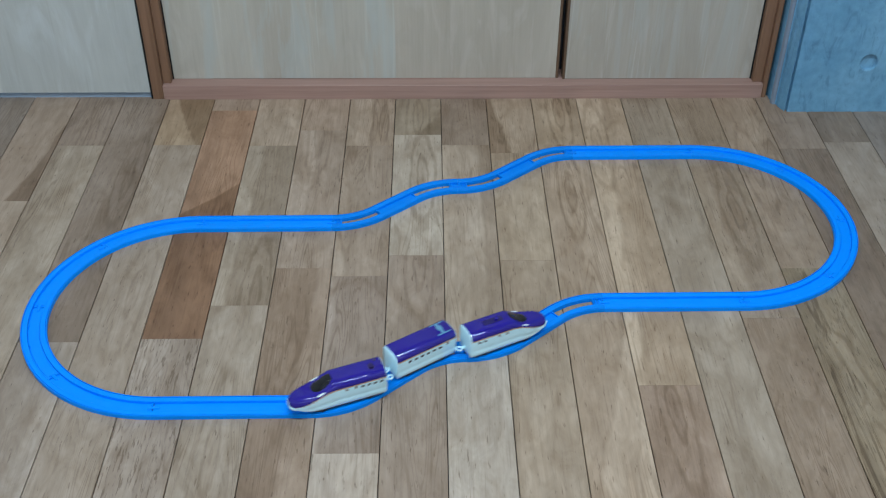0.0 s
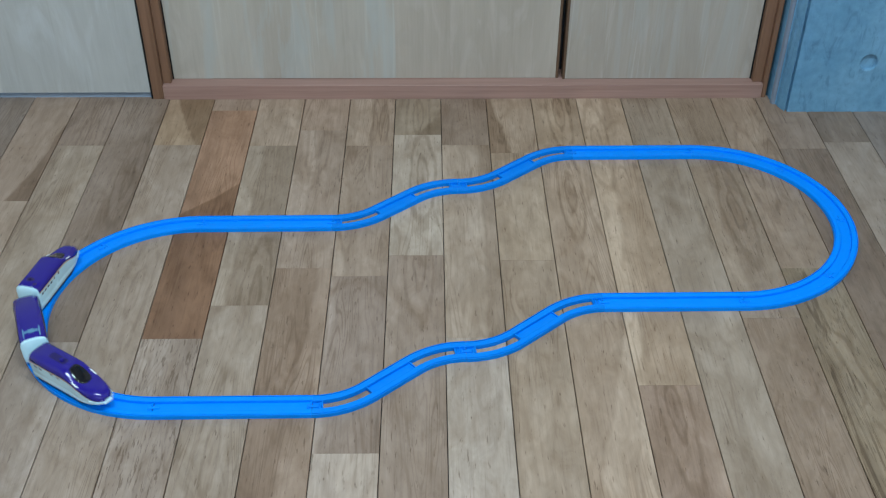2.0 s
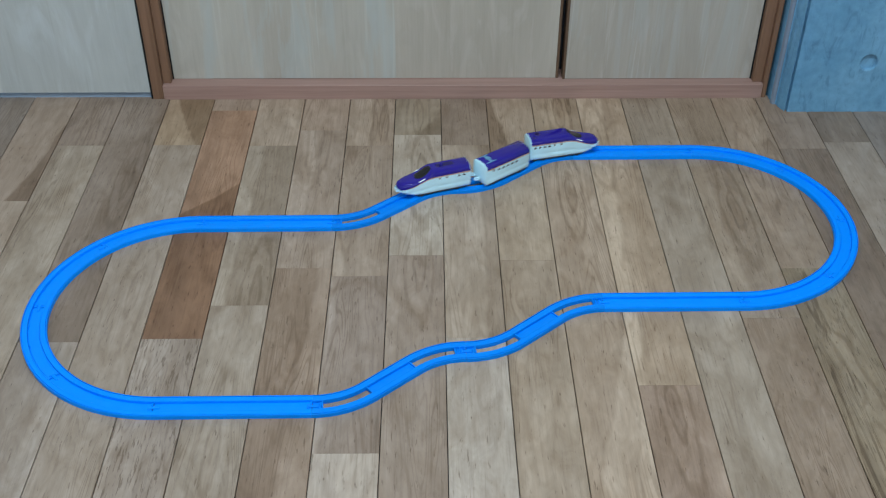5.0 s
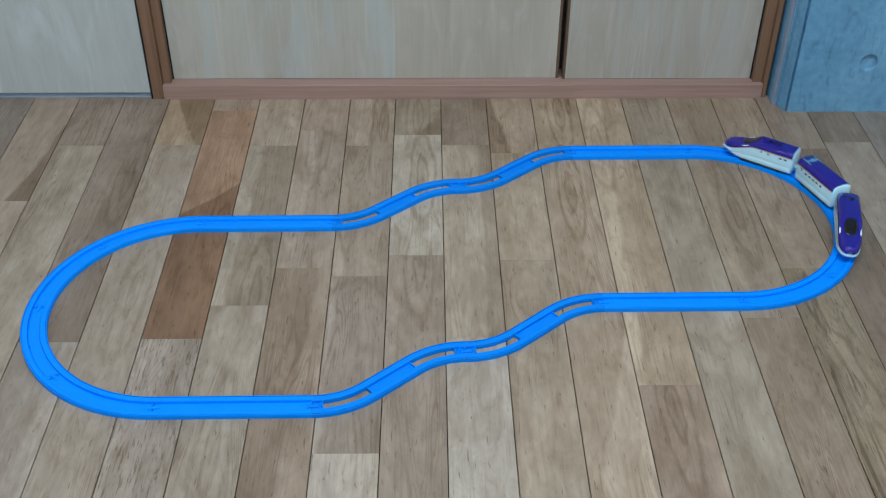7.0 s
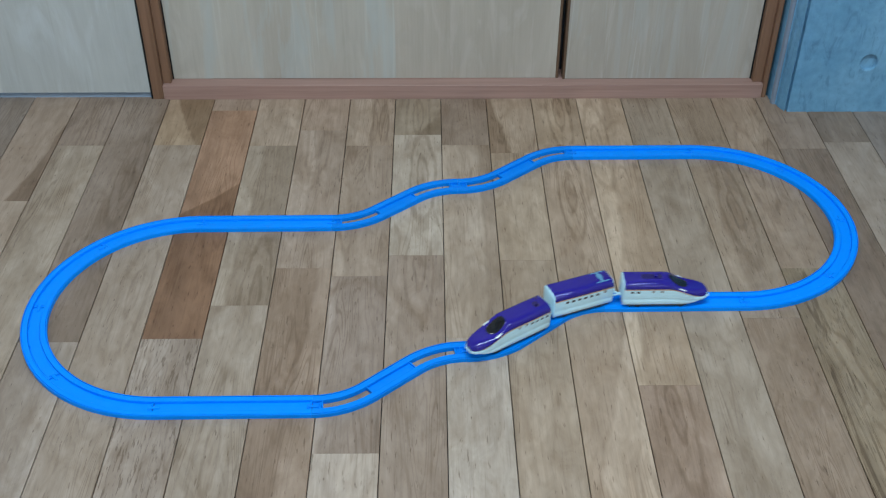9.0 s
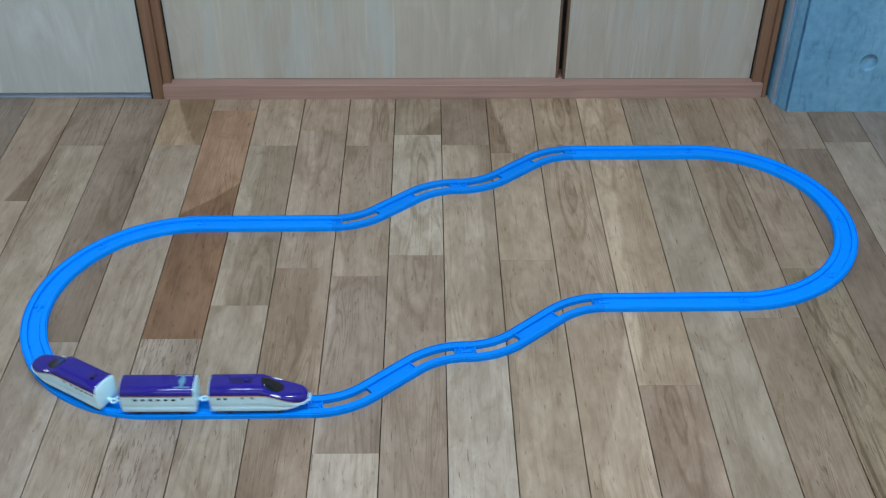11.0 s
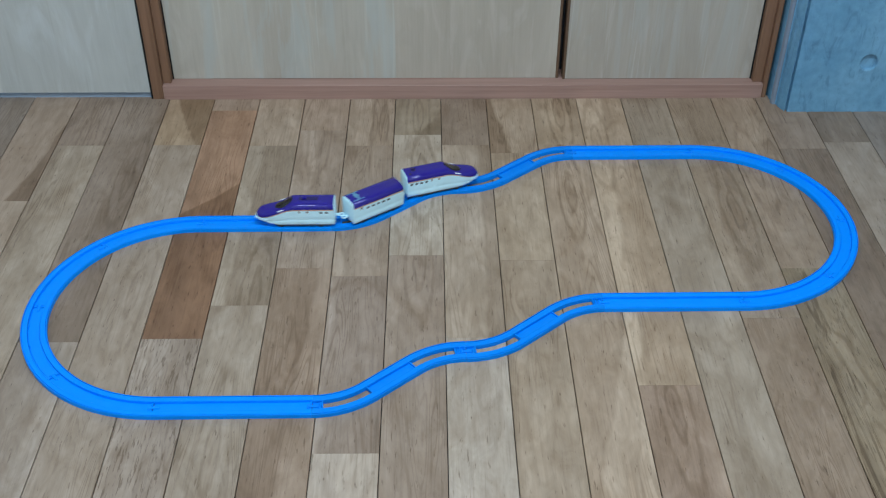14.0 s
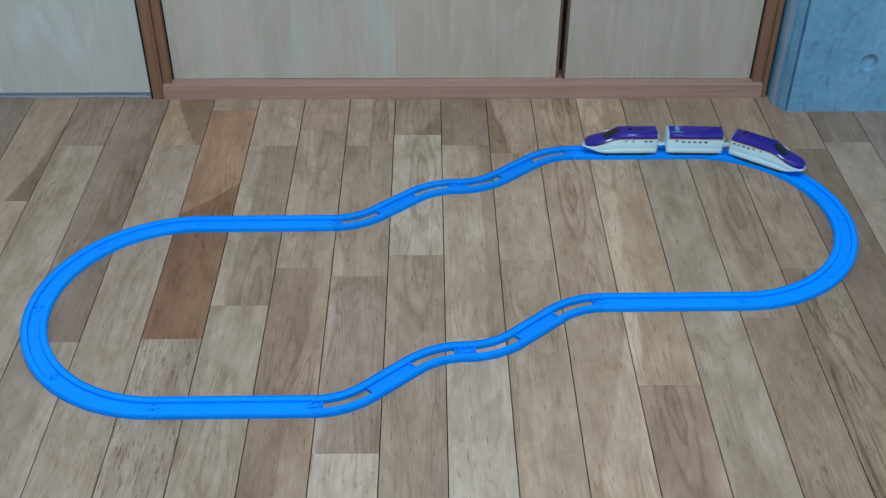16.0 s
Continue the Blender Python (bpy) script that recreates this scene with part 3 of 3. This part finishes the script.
def patch(sh, u0, u1, a0, a1, lift, dome=0.0, square=False, rings=5, sides=22):
    """An oval or square pad that follows the roof."""
    uc, ac, du, da = (u0 + u1) / 2, (a0 + a1) / 2, (u1 - u0) / 2, (a1 - a0) / 2
    v = [sh.top(uc, ac, lift + dome)]
    f = []
    for k in range(1, rings + 1):
        q = k / rings
        for i in range(sides):
            t = 2 * math.pi * i / sides
            c, s = math.cos(t), math.sin(t)
            if square:
                m = max(abs(c), abs(s))
                c, s = c / m, s / m
            v.append(sh.top(uc + du * q * c, ac + da * q * s, lift + dome * (1 - q * q)))
    f += [(0, 1 + i, 1 + (i + 1) % sides) for i in range(sides)]
    for k in range(rings - 1):
        a, b = 1 + k * sides, 1 + (k + 1) * sides
        f += [(a + i, b + i, b + (i + 1) % sides, a + (i + 1) % sides) for i in range(sides)]
    # skirt down to the shell
    n, o = len(v), 1 + (rings - 1) * sides
    for i in range(sides):
        t = 2 * math.pi * i / sides
        c, s = math.cos(t), math.sin(t)
        if square:
            m = max(abs(c), abs(s))
            c, s = c / m, s / m
        v.append(sh.top(uc + du * c, ac + da * s, -0.0004))
    f += [(o + i, n + i, n + (i + 1) % sides, o + (i + 1) % sides) for i in range(sides)]
    return v, f


def side_pad(sh, u, width, k0, k1, sign):
    v = [sh.side(u + du, k, sign, out) for out in (-0.0004, 0.00022) for du, k in ((-width / 2, k0), (width / 2, k0), (width / 2, k1), (-width / 2, k1))]
    return v, [(0, 3, 2, 1), (4, 5, 6, 7), (0, 1, 5, 4), (1, 2, 6, 5), (2, 3, 7, 6), (3, 0, 4, 7)]


def end_face(sh, u, sign):
    """The slightly domed end wall of a car."""
    rim = [sh.side(u, k, 1) for k in (0, 0.25, 0.5, 0.75, 0.95)] + [sh.top(u, math.pi * i / 24) for i in range(25)] + [sh.side(u, k, -1) for k in (0.95, 0.75, 0.5, 0.25, 0)]
    cz = 0.034
    v, f, n = [], [], len(rim)
    for q, push in ((1.0, -0.0003), (0.97, 0.0006), (0.85, 0.0014), (0.5, 0.0024)):
        v += [(x + sign * push, y * q, cz + (z - cz) * q) for x, y, z in rim]
    v.append((rim[0][0] + sign * 0.0028, 0, cz))
    for k in range(3):
        f += [(k * n + i, k * n + (i + 1) % n, (k + 1) * n + (i + 1) % n, (k + 1) * n + i) for i in range(n)]
    f += [(3 * n + i, 3 * n + (i + 1) % n, 4 * n) for i in range(n)]
    return v, f


def shell_parts(car, sh, fine):
    us = steps_along(sh, fine)
    cols = 29
    inset = lambda u: 0.0007 if u in (0.0, sh.length) and not (fine and u) else 0.0
    top = [sh.top(u, math.pi * j / (cols - 1), -inset(u)) for u in us for j in range(cols)]
    part("roof", (top, grid_faces(len(us), cols)), PURPLE, car, "glossy deep purple upper shell", smooth=True)
    ks = [0, 0.06, 0.29, 0.33, 0.42, 0.6, 0.85, 1.0]
    low = []
    for u in us:
        low += [sh.side(u, k, 1, -inset(u)) for k in reversed(ks)] + [sh.side(u, k, -1, -inset(u)) for k in ks]
    part("body", (low, grid_faces(len(us), 2 * len(ks))), IVORY, car, "glossy white lower shell", smooth=True)
    for sign in (1, -1):
        line = [sh.side(u, k, sign, 0.00018) for u in us[1:-3 if fine else -1] for k in (0.94, 1.0)]
        part("stripe", (line, grid_faces(len(line) // 2, 2)), SALMON, car, "thin salmon line", smooth=True)


def running_gear(car, sh, axles):
    part("undercarriage", box(-sh.length / 2 + 0.006, sh.length / 2 - (0.034 if sh.length > 0.12 else 0.006), -0.0165, 0.0165, 0.0106, 0.020, 0.001), GREY, car, "dark grey underframe")
    for x in axles:
        axle = part("axle", tube((x, -0.0125, 0.0132), (x, 0.0125, 0.0132), 0.0015), STEEL, car)
        for sign in (1, -1):
            part("wheel", tube((x, sign * 0.0105, 0.0132), (x, sign * 0.0150, 0.0132), 0.0065, 20), GREY, axle, "dark grey wheel")


def coupler(car, x, sign, reach):
    ring_v, ring_f = [], []
    n, m = 16, 8
    cx, r0, r1 = x + sign * reach, 0.0038, 0.0014
    for i in range(n):
        a = 2 * math.pi * i / n
        for j in range(m):
            b = 2 * math.pi * j / m
            d = r0 + r1 * math.cos(b)
            ring_v.append((cx + d * math.cos(a), d * math.sin(a), 0.0215 + r1 * math.sin(b)))
    ring_f = [(i * m + j, ((i + 1) % n) * m + j, ((i + 1) % n) * m + (j + 1) % m, i * m + (j + 1) % m) for i in range(n) for j in range(m)]
    lo, hi = sorted((x - sign * 0.004, cx - sign * 0.003))
    part("coupler", joined((ring_v, ring_f), box(lo, hi, -0.0024, 0.0024, 0.0200, 0.0228, 0.0005)), IVORY, car, "white plastic coupling ring")


def end_car(label, dots, tail):
    long = TAIL if tail else LEAD
    d = long - TAIL
    sh = Shell(long, *[[(u + d if u > 0.06 else u, v) for u, v in table] for table in (LEAD_ROOF, LEAD_EDGE, LEAD_BASE, LEAD_HALF)])
    car = thing("toy_train_car", label, "toy train car", "three-car toy train")
    shell_parts(car, sh, True)
    part("end_wall", end_face(sh, 0.0, -1), IVORY, car, "white end wall", smooth=True)
    part("windscreen", patch(sh, 0.0690 + d, 0.0985 + d, math.pi / 2 - 0.47, math.pi / 2 + 0.47, 0.0004, 0.0010), GLASS_BLACK, car, "glossy black cab windscreen", smooth=True)
    rim = [(u, sh.dims(u)[3] + 0.0003) for u in [long - 0.020 + 0.001 * i for i in range(21)]]
    rim = [(u - long / 2 + 0.0008, w) for u, w in rim]
    part("nose_rim", prism([(x, -w) for x, w in rim] + [(x, w) for x, w in reversed(rim)], 0.0215, 0.0247), IVORY, car, "white rim under the nose")
    for sign in (1, -1):
        a = math.pi / 2 - sign * 1.04
        part("headlight", patch(sh, 0.0830 + d, 0.0948 + d, a - 0.17, a + 0.17, 0.0003, 0.0006), LAMP_WHITE, car, "white painted headlight", smooth=True)
        for u in dots:
            part("window", side_pad(sh, u, 0.0046, 0.76, 0.87, sign), DOT, car, "small dark window")
        for u in (0.0445, 0.0575):
            part("door_window", side_pad(sh, u, 0.0030, 0.79, 0.91, sign), DOOR_DOT, car, "small brown window")
    if tail:
        slot = part("switch_slot", patch(sh, 0.0270, 0.0580, math.pi / 2 - 0.17, math.pi / 2 + 0.17, 0.0002, 0.0, True), SLOT, car, "recessed power switch slot")
        part("switch_knob", tube(sh.top(0.049, math.pi / 2, -0.001), sh.top(0.049, math.pi / 2, 0.0026), 0.0032, 16), PURPLE, slot, "round purple switch knob")
        part("coupler_plate", box(TAIL / 2 - 0.010, TAIL / 2 + 0.0022, -0.0072, 0.0072, 0.0208, 0.0232, 0.0010), IVORY, car, "white coupling plate under the nose")
    else:
        part("screw_hole", patch(sh, 0.0060, 0.0105, math.pi / 2 + 0.20, math.pi / 2 + 0.55, 0.0002), DEEP, car, "dark screw hole")
        slot = part("roof_recess", patch(sh, 0.0125, 0.0215, math.pi / 2 - 0.32, math.pi / 2 + 0.12, 0.0002), DEEP, car, "dark oval roof recess")
        part("roof_knob", tube(sh.top(0.017, math.pi / 2 - 0.1, -0.001), sh.top(0.017, math.pi / 2 - 0.1, 0.0020), 0.0026, 16), DEEP, slot, "small dark roof knob")
    running_gear(car, sh, (-0.042, 0.024))
    coupler(car, -long / 2, -1, 0.0110)
    return car


def middle_car():
    sh = Shell(MIDDLE, MID_ROOF, MID_EDGE, MID_BASE, MID_HALF)
    car = thing("toy_train_car", "purple and white toy train middle car with pantograph marking", "toy train car", "three-car toy train")
    shell_parts(car, sh, False)
    part("end_wall", end_face(sh, 0.0, -1), IVORY, car, "white end wall", smooth=True)
    part("end_wall", end_face(sh, MIDDLE, 1), IVORY, car, "white end wall", smooth=True)
    mid = math.pi / 2
    base = part("pantograph", patch(sh, 0.0125, 0.0205, mid - 0.13, mid + 0.13, 0.0010, 0.0, True), PALE_BLUE, car, "pale blue moulded pantograph")
    for a in (mid - 0.50, mid + 0.50):
        part("pantograph_bar", patch(sh, 0.0045, 0.0260, a - 0.06, a + 0.06, 0.0005, 0.0, True), PALE_BLUE, base)
    part("pantograph_arm", patch(sh, 0.0140, 0.0186, mid - 0.44, mid + 0.44, 0.0006, 0.0, True), PALE_BLUE, base)
    for sign in (1, -1):
        for i in range(6 if sign > 0 else 5):
            part("window", side_pad(sh, 0.0275 + 0.0102 * i, 0.0052, 0.72, 0.84, sign), DOT, car, "small dark window")
        part("door_window", side_pad(sh, 0.0150, 0.0034, 0.78, 0.92, sign), DOOR_DOT, car, "small brown window")
    running_gear(car, sh, (-0.030, 0.030))
    coupler(car, -MIDDLE / 2, -1, 0.0085)
    coupler(car, MIDDLE / 2, 1, 0.0085)
    return car


lead_car = end_car("purple and white toy train lead car with black windscreen", (0.0075, 0.0165, 0.0255, 0.0345), False)
mid_car = middle_car()
tail_car = end_car("purple and white toy train tail car with roof switch", (0.0125, 0.0215), True)


# ---- floor planks ----
PITCH_X, SEAM0 = 0.0903, 0.31493
ENDS = {-8: (.290,), -7: (.4715,), -6: (-.0757,), -5: (.4722,), -4: (.5997, -.0696), -3: (.4692, .0062), -2: (.5237, .098), -1: (.4681, .077, -.2969), 0: (.506, .1307),
        1: (.4689, -.0705), 2: (.4407, .1159), 3: (.4699,), 4: (-.1728,), 6: (-.0295,), 7: (.092,), 8: (.452,), 9: (.4745,)}
TONES = {-9: "grey", -8: "tan mid", -7: "grey mid", -6: "grey light", -5: "warm mid", -4: "tan brown rough", -3: "mid mid mid", -2: "tan mid warm", -1: "mid mid mid light",
         0: "grey light mid", 1: "grey mid light", 2: "mid mid mid", 3: "veined mid", 4: "mid tan", 5: "mid", 6: "mid tan", 7: "tan streaked", 8: "tan tan", 9: "grey mid", 10: "grey"}
FIGURE = {}


def figure(col, k, heart=(0, 0, 0, 0), ring=(0, 0, 0), tint=(1, 1, 1)):
    """What sets one plank apart. heart: the side (1 east, -1 west) that is heartwood, where its border
    crosses the plank's middle, the border's lean, its depth; ring: offset, place along the room, depth."""
    FIGURE[col, k] = heart, ring, tint


figure(-9, 0, (1, -.01, .1, .5), tint=(.92, .92, .92))
figure(-8, 0, (1, .036, .17, .8), tint=(1.02, 1.01, .99))
figure(-8, 1, tint=(.98, .97, .95))
figure(-7, 0, ring=(.012, .50, .9), tint=(1.07, 1.02, .97))
figure(-7, 1, (-1, -.034, .02, .3), tint=(1.0, 1.02, 1.0))
figure(-6, 0, (1, .0, .12, .45), (.024, .35, 1.0), tint=(1.03, 1.0, .96))
figure(-6, 1, (-1, .01, .03, .4), tint=(.80, .80, .80))
figure(-5, 0, (1, .004, -.35, .8), tint=(1.14, 1.11, 1.0))
figure(-5, 1, ring=(.012, .04, .8), tint=(.95, .96, .96))
figure(-4, 0, tint=(1.05, .98, .9))
figure(-4, 1, (1, -.03, 1.0, .78), (.030, .22, 1.0), tint=(1.34, 1.22, 1.08))
figure(-4, 2, tint=(1.08, 1.06, 1.03))
figure(-3, 0, tint=(1.08, 1.04, .98))
figure(-3, 1, (1, -.020, .03, .55), (.020, .03, 1.2), tint=(1.04, 1.04, .99))
figure(-3, 2, (-1, -.03, 0, .3), (.004, -.30, .9), tint=(.96, .97, .95))
figure(-2, 0, tint=(1.12, 1.07, 1.0))
figure(-2, 1, (1, -.01, .05, .2), (-.006, .50, 1.0), tint=(1.03, 1.0, .97))
figure(-2, 2, (-1, .008, .06, .45), tint=(1.0, .98, .96))
figure(-1, 0, (1, .0, 0, .5), (.024, .55, 1.0), tint=(1.08, 1.05, 1.0))
figure(-1, 1, (1, -.032, -.06, .5), tint=(1.12, 1.10, 1.06))
figure(-1, 2, (1, -.036, 0, .4), tint=(1.0, .99, 1.0))
figure(0, 0, (1, .030, .4, .5), (.0, .57, 1.0), (1.16, 1.15, 1.03))
figure(0, 1, ring=(.010, .36, 1.3), tint=(.94, .95, .93))
figure(0, 2, (1, -.030, 0, .25), (.006, .115, 1.0), (.93, .90, .87))
figure(1, 0, tint=(1.02, .97, .91))
figure(1, 1, (1, .022, 0, .5), tint=(1.08, 1.07, 1.03))
figure(1, 2, ring=(.008, -.16, .5), tint=(.90, .91, .91))
figure(2, 0, (-1, -.022, -.12, .8), tint=(1.06, 0.99, 0.88))
figure(2, 1, (-1, -.02, .05, .2), tint=(1.12, 1.08, 0.97))
figure(2, 2, (-1, -.034, 0, .25), tint=(0.98, 0.94, 0.86))
figure(3, 0, (1, .0, 0, .35), (.006, .58, 1.3), (1.10, 1.03, 0.90))
figure(3, 1, (-1, .028, .22, .40), (.0, .31, 1.3), (1.19, 1.15, 1.08))
figure(4, 0, (1, -.014, .04, .50), (-.022, .47, 1.0), (1.35, 1.28, 1.15))
figure(4, 1, (-1, .028, 0, .2), (.0, -.22, 1.2), (1.04, 0.98, 0.93))
figure(5, 0, (-1, .012, .04, .22), tint=(0.94, 0.93, 0.87))
figure(6, 0, (1, -.020, 0, .3), (.010, .25, 1.0), (0.90, 0.86, 0.79))
figure(6, 1, tint=(0.90, 0.84, 0.75))
figure(7, 0, ring=(-.016, .38, 1.0), tint=(1.02, 0.97, 0.88))
figure(7, 1, (-1, -.025, 0, .3), tint=(0.82, 0.78, 0.73))
figure(8, 0, tint=(.94, .90, .84))
figure(8, 1, (-1, .0, .25, .5), tint=(.90, .87, .83))
figure(9, 0, (-1, -.01, .2, .5), tint=(.98, .93, .86))
figure(9, 1, tint=(.90, .88, .84))


def plank(x0, x1, y0, y1, tone, look_of):
    """One strip with its long edges eased, and the heartwood and rings that are its own."""
    w, n, e, z = (x1 - x0) / 2 - 0.0006, (y1 - y0) / 2 - 0.00012, 0.0007, -0.0065
    outline = [(-w, z), (w, z), (w, -0.0007), (w - e, 0.0), (-w + e, 0.0), (-w, -0.0007)]
    v = [(x, y, h) for y in (-n, n) for x, h in outline]
    f = [(5, 4, 3, 2, 1, 0), (6, 7, 8, 9, 10, 11)] + [(i, (i + 1) % 6, 6 + (i + 1) % 6, 6 + i) for i in range(6)]
    ob = part("plank", (v, f), OAK[tone], floor, "", Matrix.Translation(((x0 + x1) / 2, (y0 + y1) / 2, random.uniform(-0.0002, 0.0))))
    (side, at, lean, deep), (rx, ry, rings), tint = look_of
    ob["heart_side"], ob["heart_at"], ob["heart_lean"], ob["heart_deep"] = float(side), float(at), float(lean), float(deep)
    ob["ring_x"], ob["ring_y"], ob["ring_deep"] = float(rx), float(ry - (y0 + y1) / 2), float(rings)
    ob.color = (*tint, 1)


def lay_floor():
    rng = random.Random(11)
    for col in range(-20, 20):
        x0, x1 = SEAM0 + col * PITCH_X, SEAM0 + (col + 1) * PITCH_X
        if x1 < X0 + 0.02 or x0 > X1 - 0.02:
            continue
        x0, x1 = max(x0, X0), min(x1, X1)
        top = 0.6445 if -0.15 < (x0 + x1) / 2 < 1.05 else 0.656
        cuts = [top] + list(ENDS.get(col, ()))
        y = min(cuts[-1] - 0.4, -0.48) - rng.random() * 0.5
        while y > Y0 + 0.25:
            cuts.append(y)
            y -= rng.uniform(0.4, 1.0)
        cuts.append(Y0)
        tones = TONES.get(col, "").split()
        for k in range(len(cuts) - 1):
            tone = tones[k] if k < len(tones) else rng.choice(["mid", "tan", "tan", "warm", "grey", "mid"])
            plank(x0, x1, cuts[k + 1], cuts[k], tone, FIGURE.get((col, k), ((0, 0, 0, 0), (0, 0, 0), (1, 1, 1))))


lay_floor()

# ---- the train's run round the loop ----
# seconds, distance of the train's middle along the loop
RUN = [(0, .5394), (.5, .7015), (1, .8655), (1.5, 1.0255), (2, 1.1875), (2.5, 1.353), (3, 1.5205), (3.5, 1.688), (4, 1.8503), (4.67, 2.056), (5.17, 2.216), (5.67, 2.375), (6.17, 2.534), (6.5, 2.6411), (7, 2.8025), (7.5, 2.969),
       (8, 3.1395), (8.5, 3.3103), (9, 3.4789), (11.5, 4.2989), (12, 4.4635), (12.5, 4.6300), (13, 4.796), (13.5, 4.957), (13.9, 5.0885), (14.5, 5.2708), (15, 5.4323), (15.5, 5.5957), (16, 5.76)]
LINE = run(LOOP_START, [p for pieces in LOOP for p in pieces], 0.004)
LOOP_LONG = LINE[-1][3]


def on_loop(s):
    s %= LOOP_LONG
    d = [p[3] for p in LINE]
    return np.interp(s, d, [p[0] for p in LINE]), np.interp(s, d, [p[1] for p in LINE])


def car_pose(s, front, back, flip):
    """A car whose two axles sit on the line."""
    if flip:
        front, back = -back, -front
    (xf, yf), (xb, yb) = on_loop(s + front), on_loop(s + back)
    h = math.atan2(yf - yb, xf - xb)
    mid_f = front / (front - back)
    x, y = xf + (xb - xf) * mid_f, yf + (yb - yf) * mid_f
    return Matrix.Rotation(TURN, 4, "Z") @ Matrix.Translation((x, y, 0)) @ Matrix.Rotation(h + (math.pi if flip else 0), 4, "Z")


def motions():
    ahead, behind = (LEAD + MIDDLE) / 2 + GAP + 0.0008, (TAIL + MIDDLE) / 2 + GAP - 0.0006
    times = [i / 15 for i in range(241)]
    where = [float(np.interp(t, [a for a, _ in RUN], [b for _, b in RUN])) for t in times]
    walk(lead_car, [(t, car_pose(s + ahead, 0.024, -0.042, False)) for t, s in zip(times, where)])
    walk(mid_car, [(t, car_pose(s, 0.030, -0.030, False)) for t, s in zip(times, where)])
    walk(tail_car, [(t, car_pose(s - behind, 0.024, -0.042, True)) for t, s in zip(times, where)])


motions()
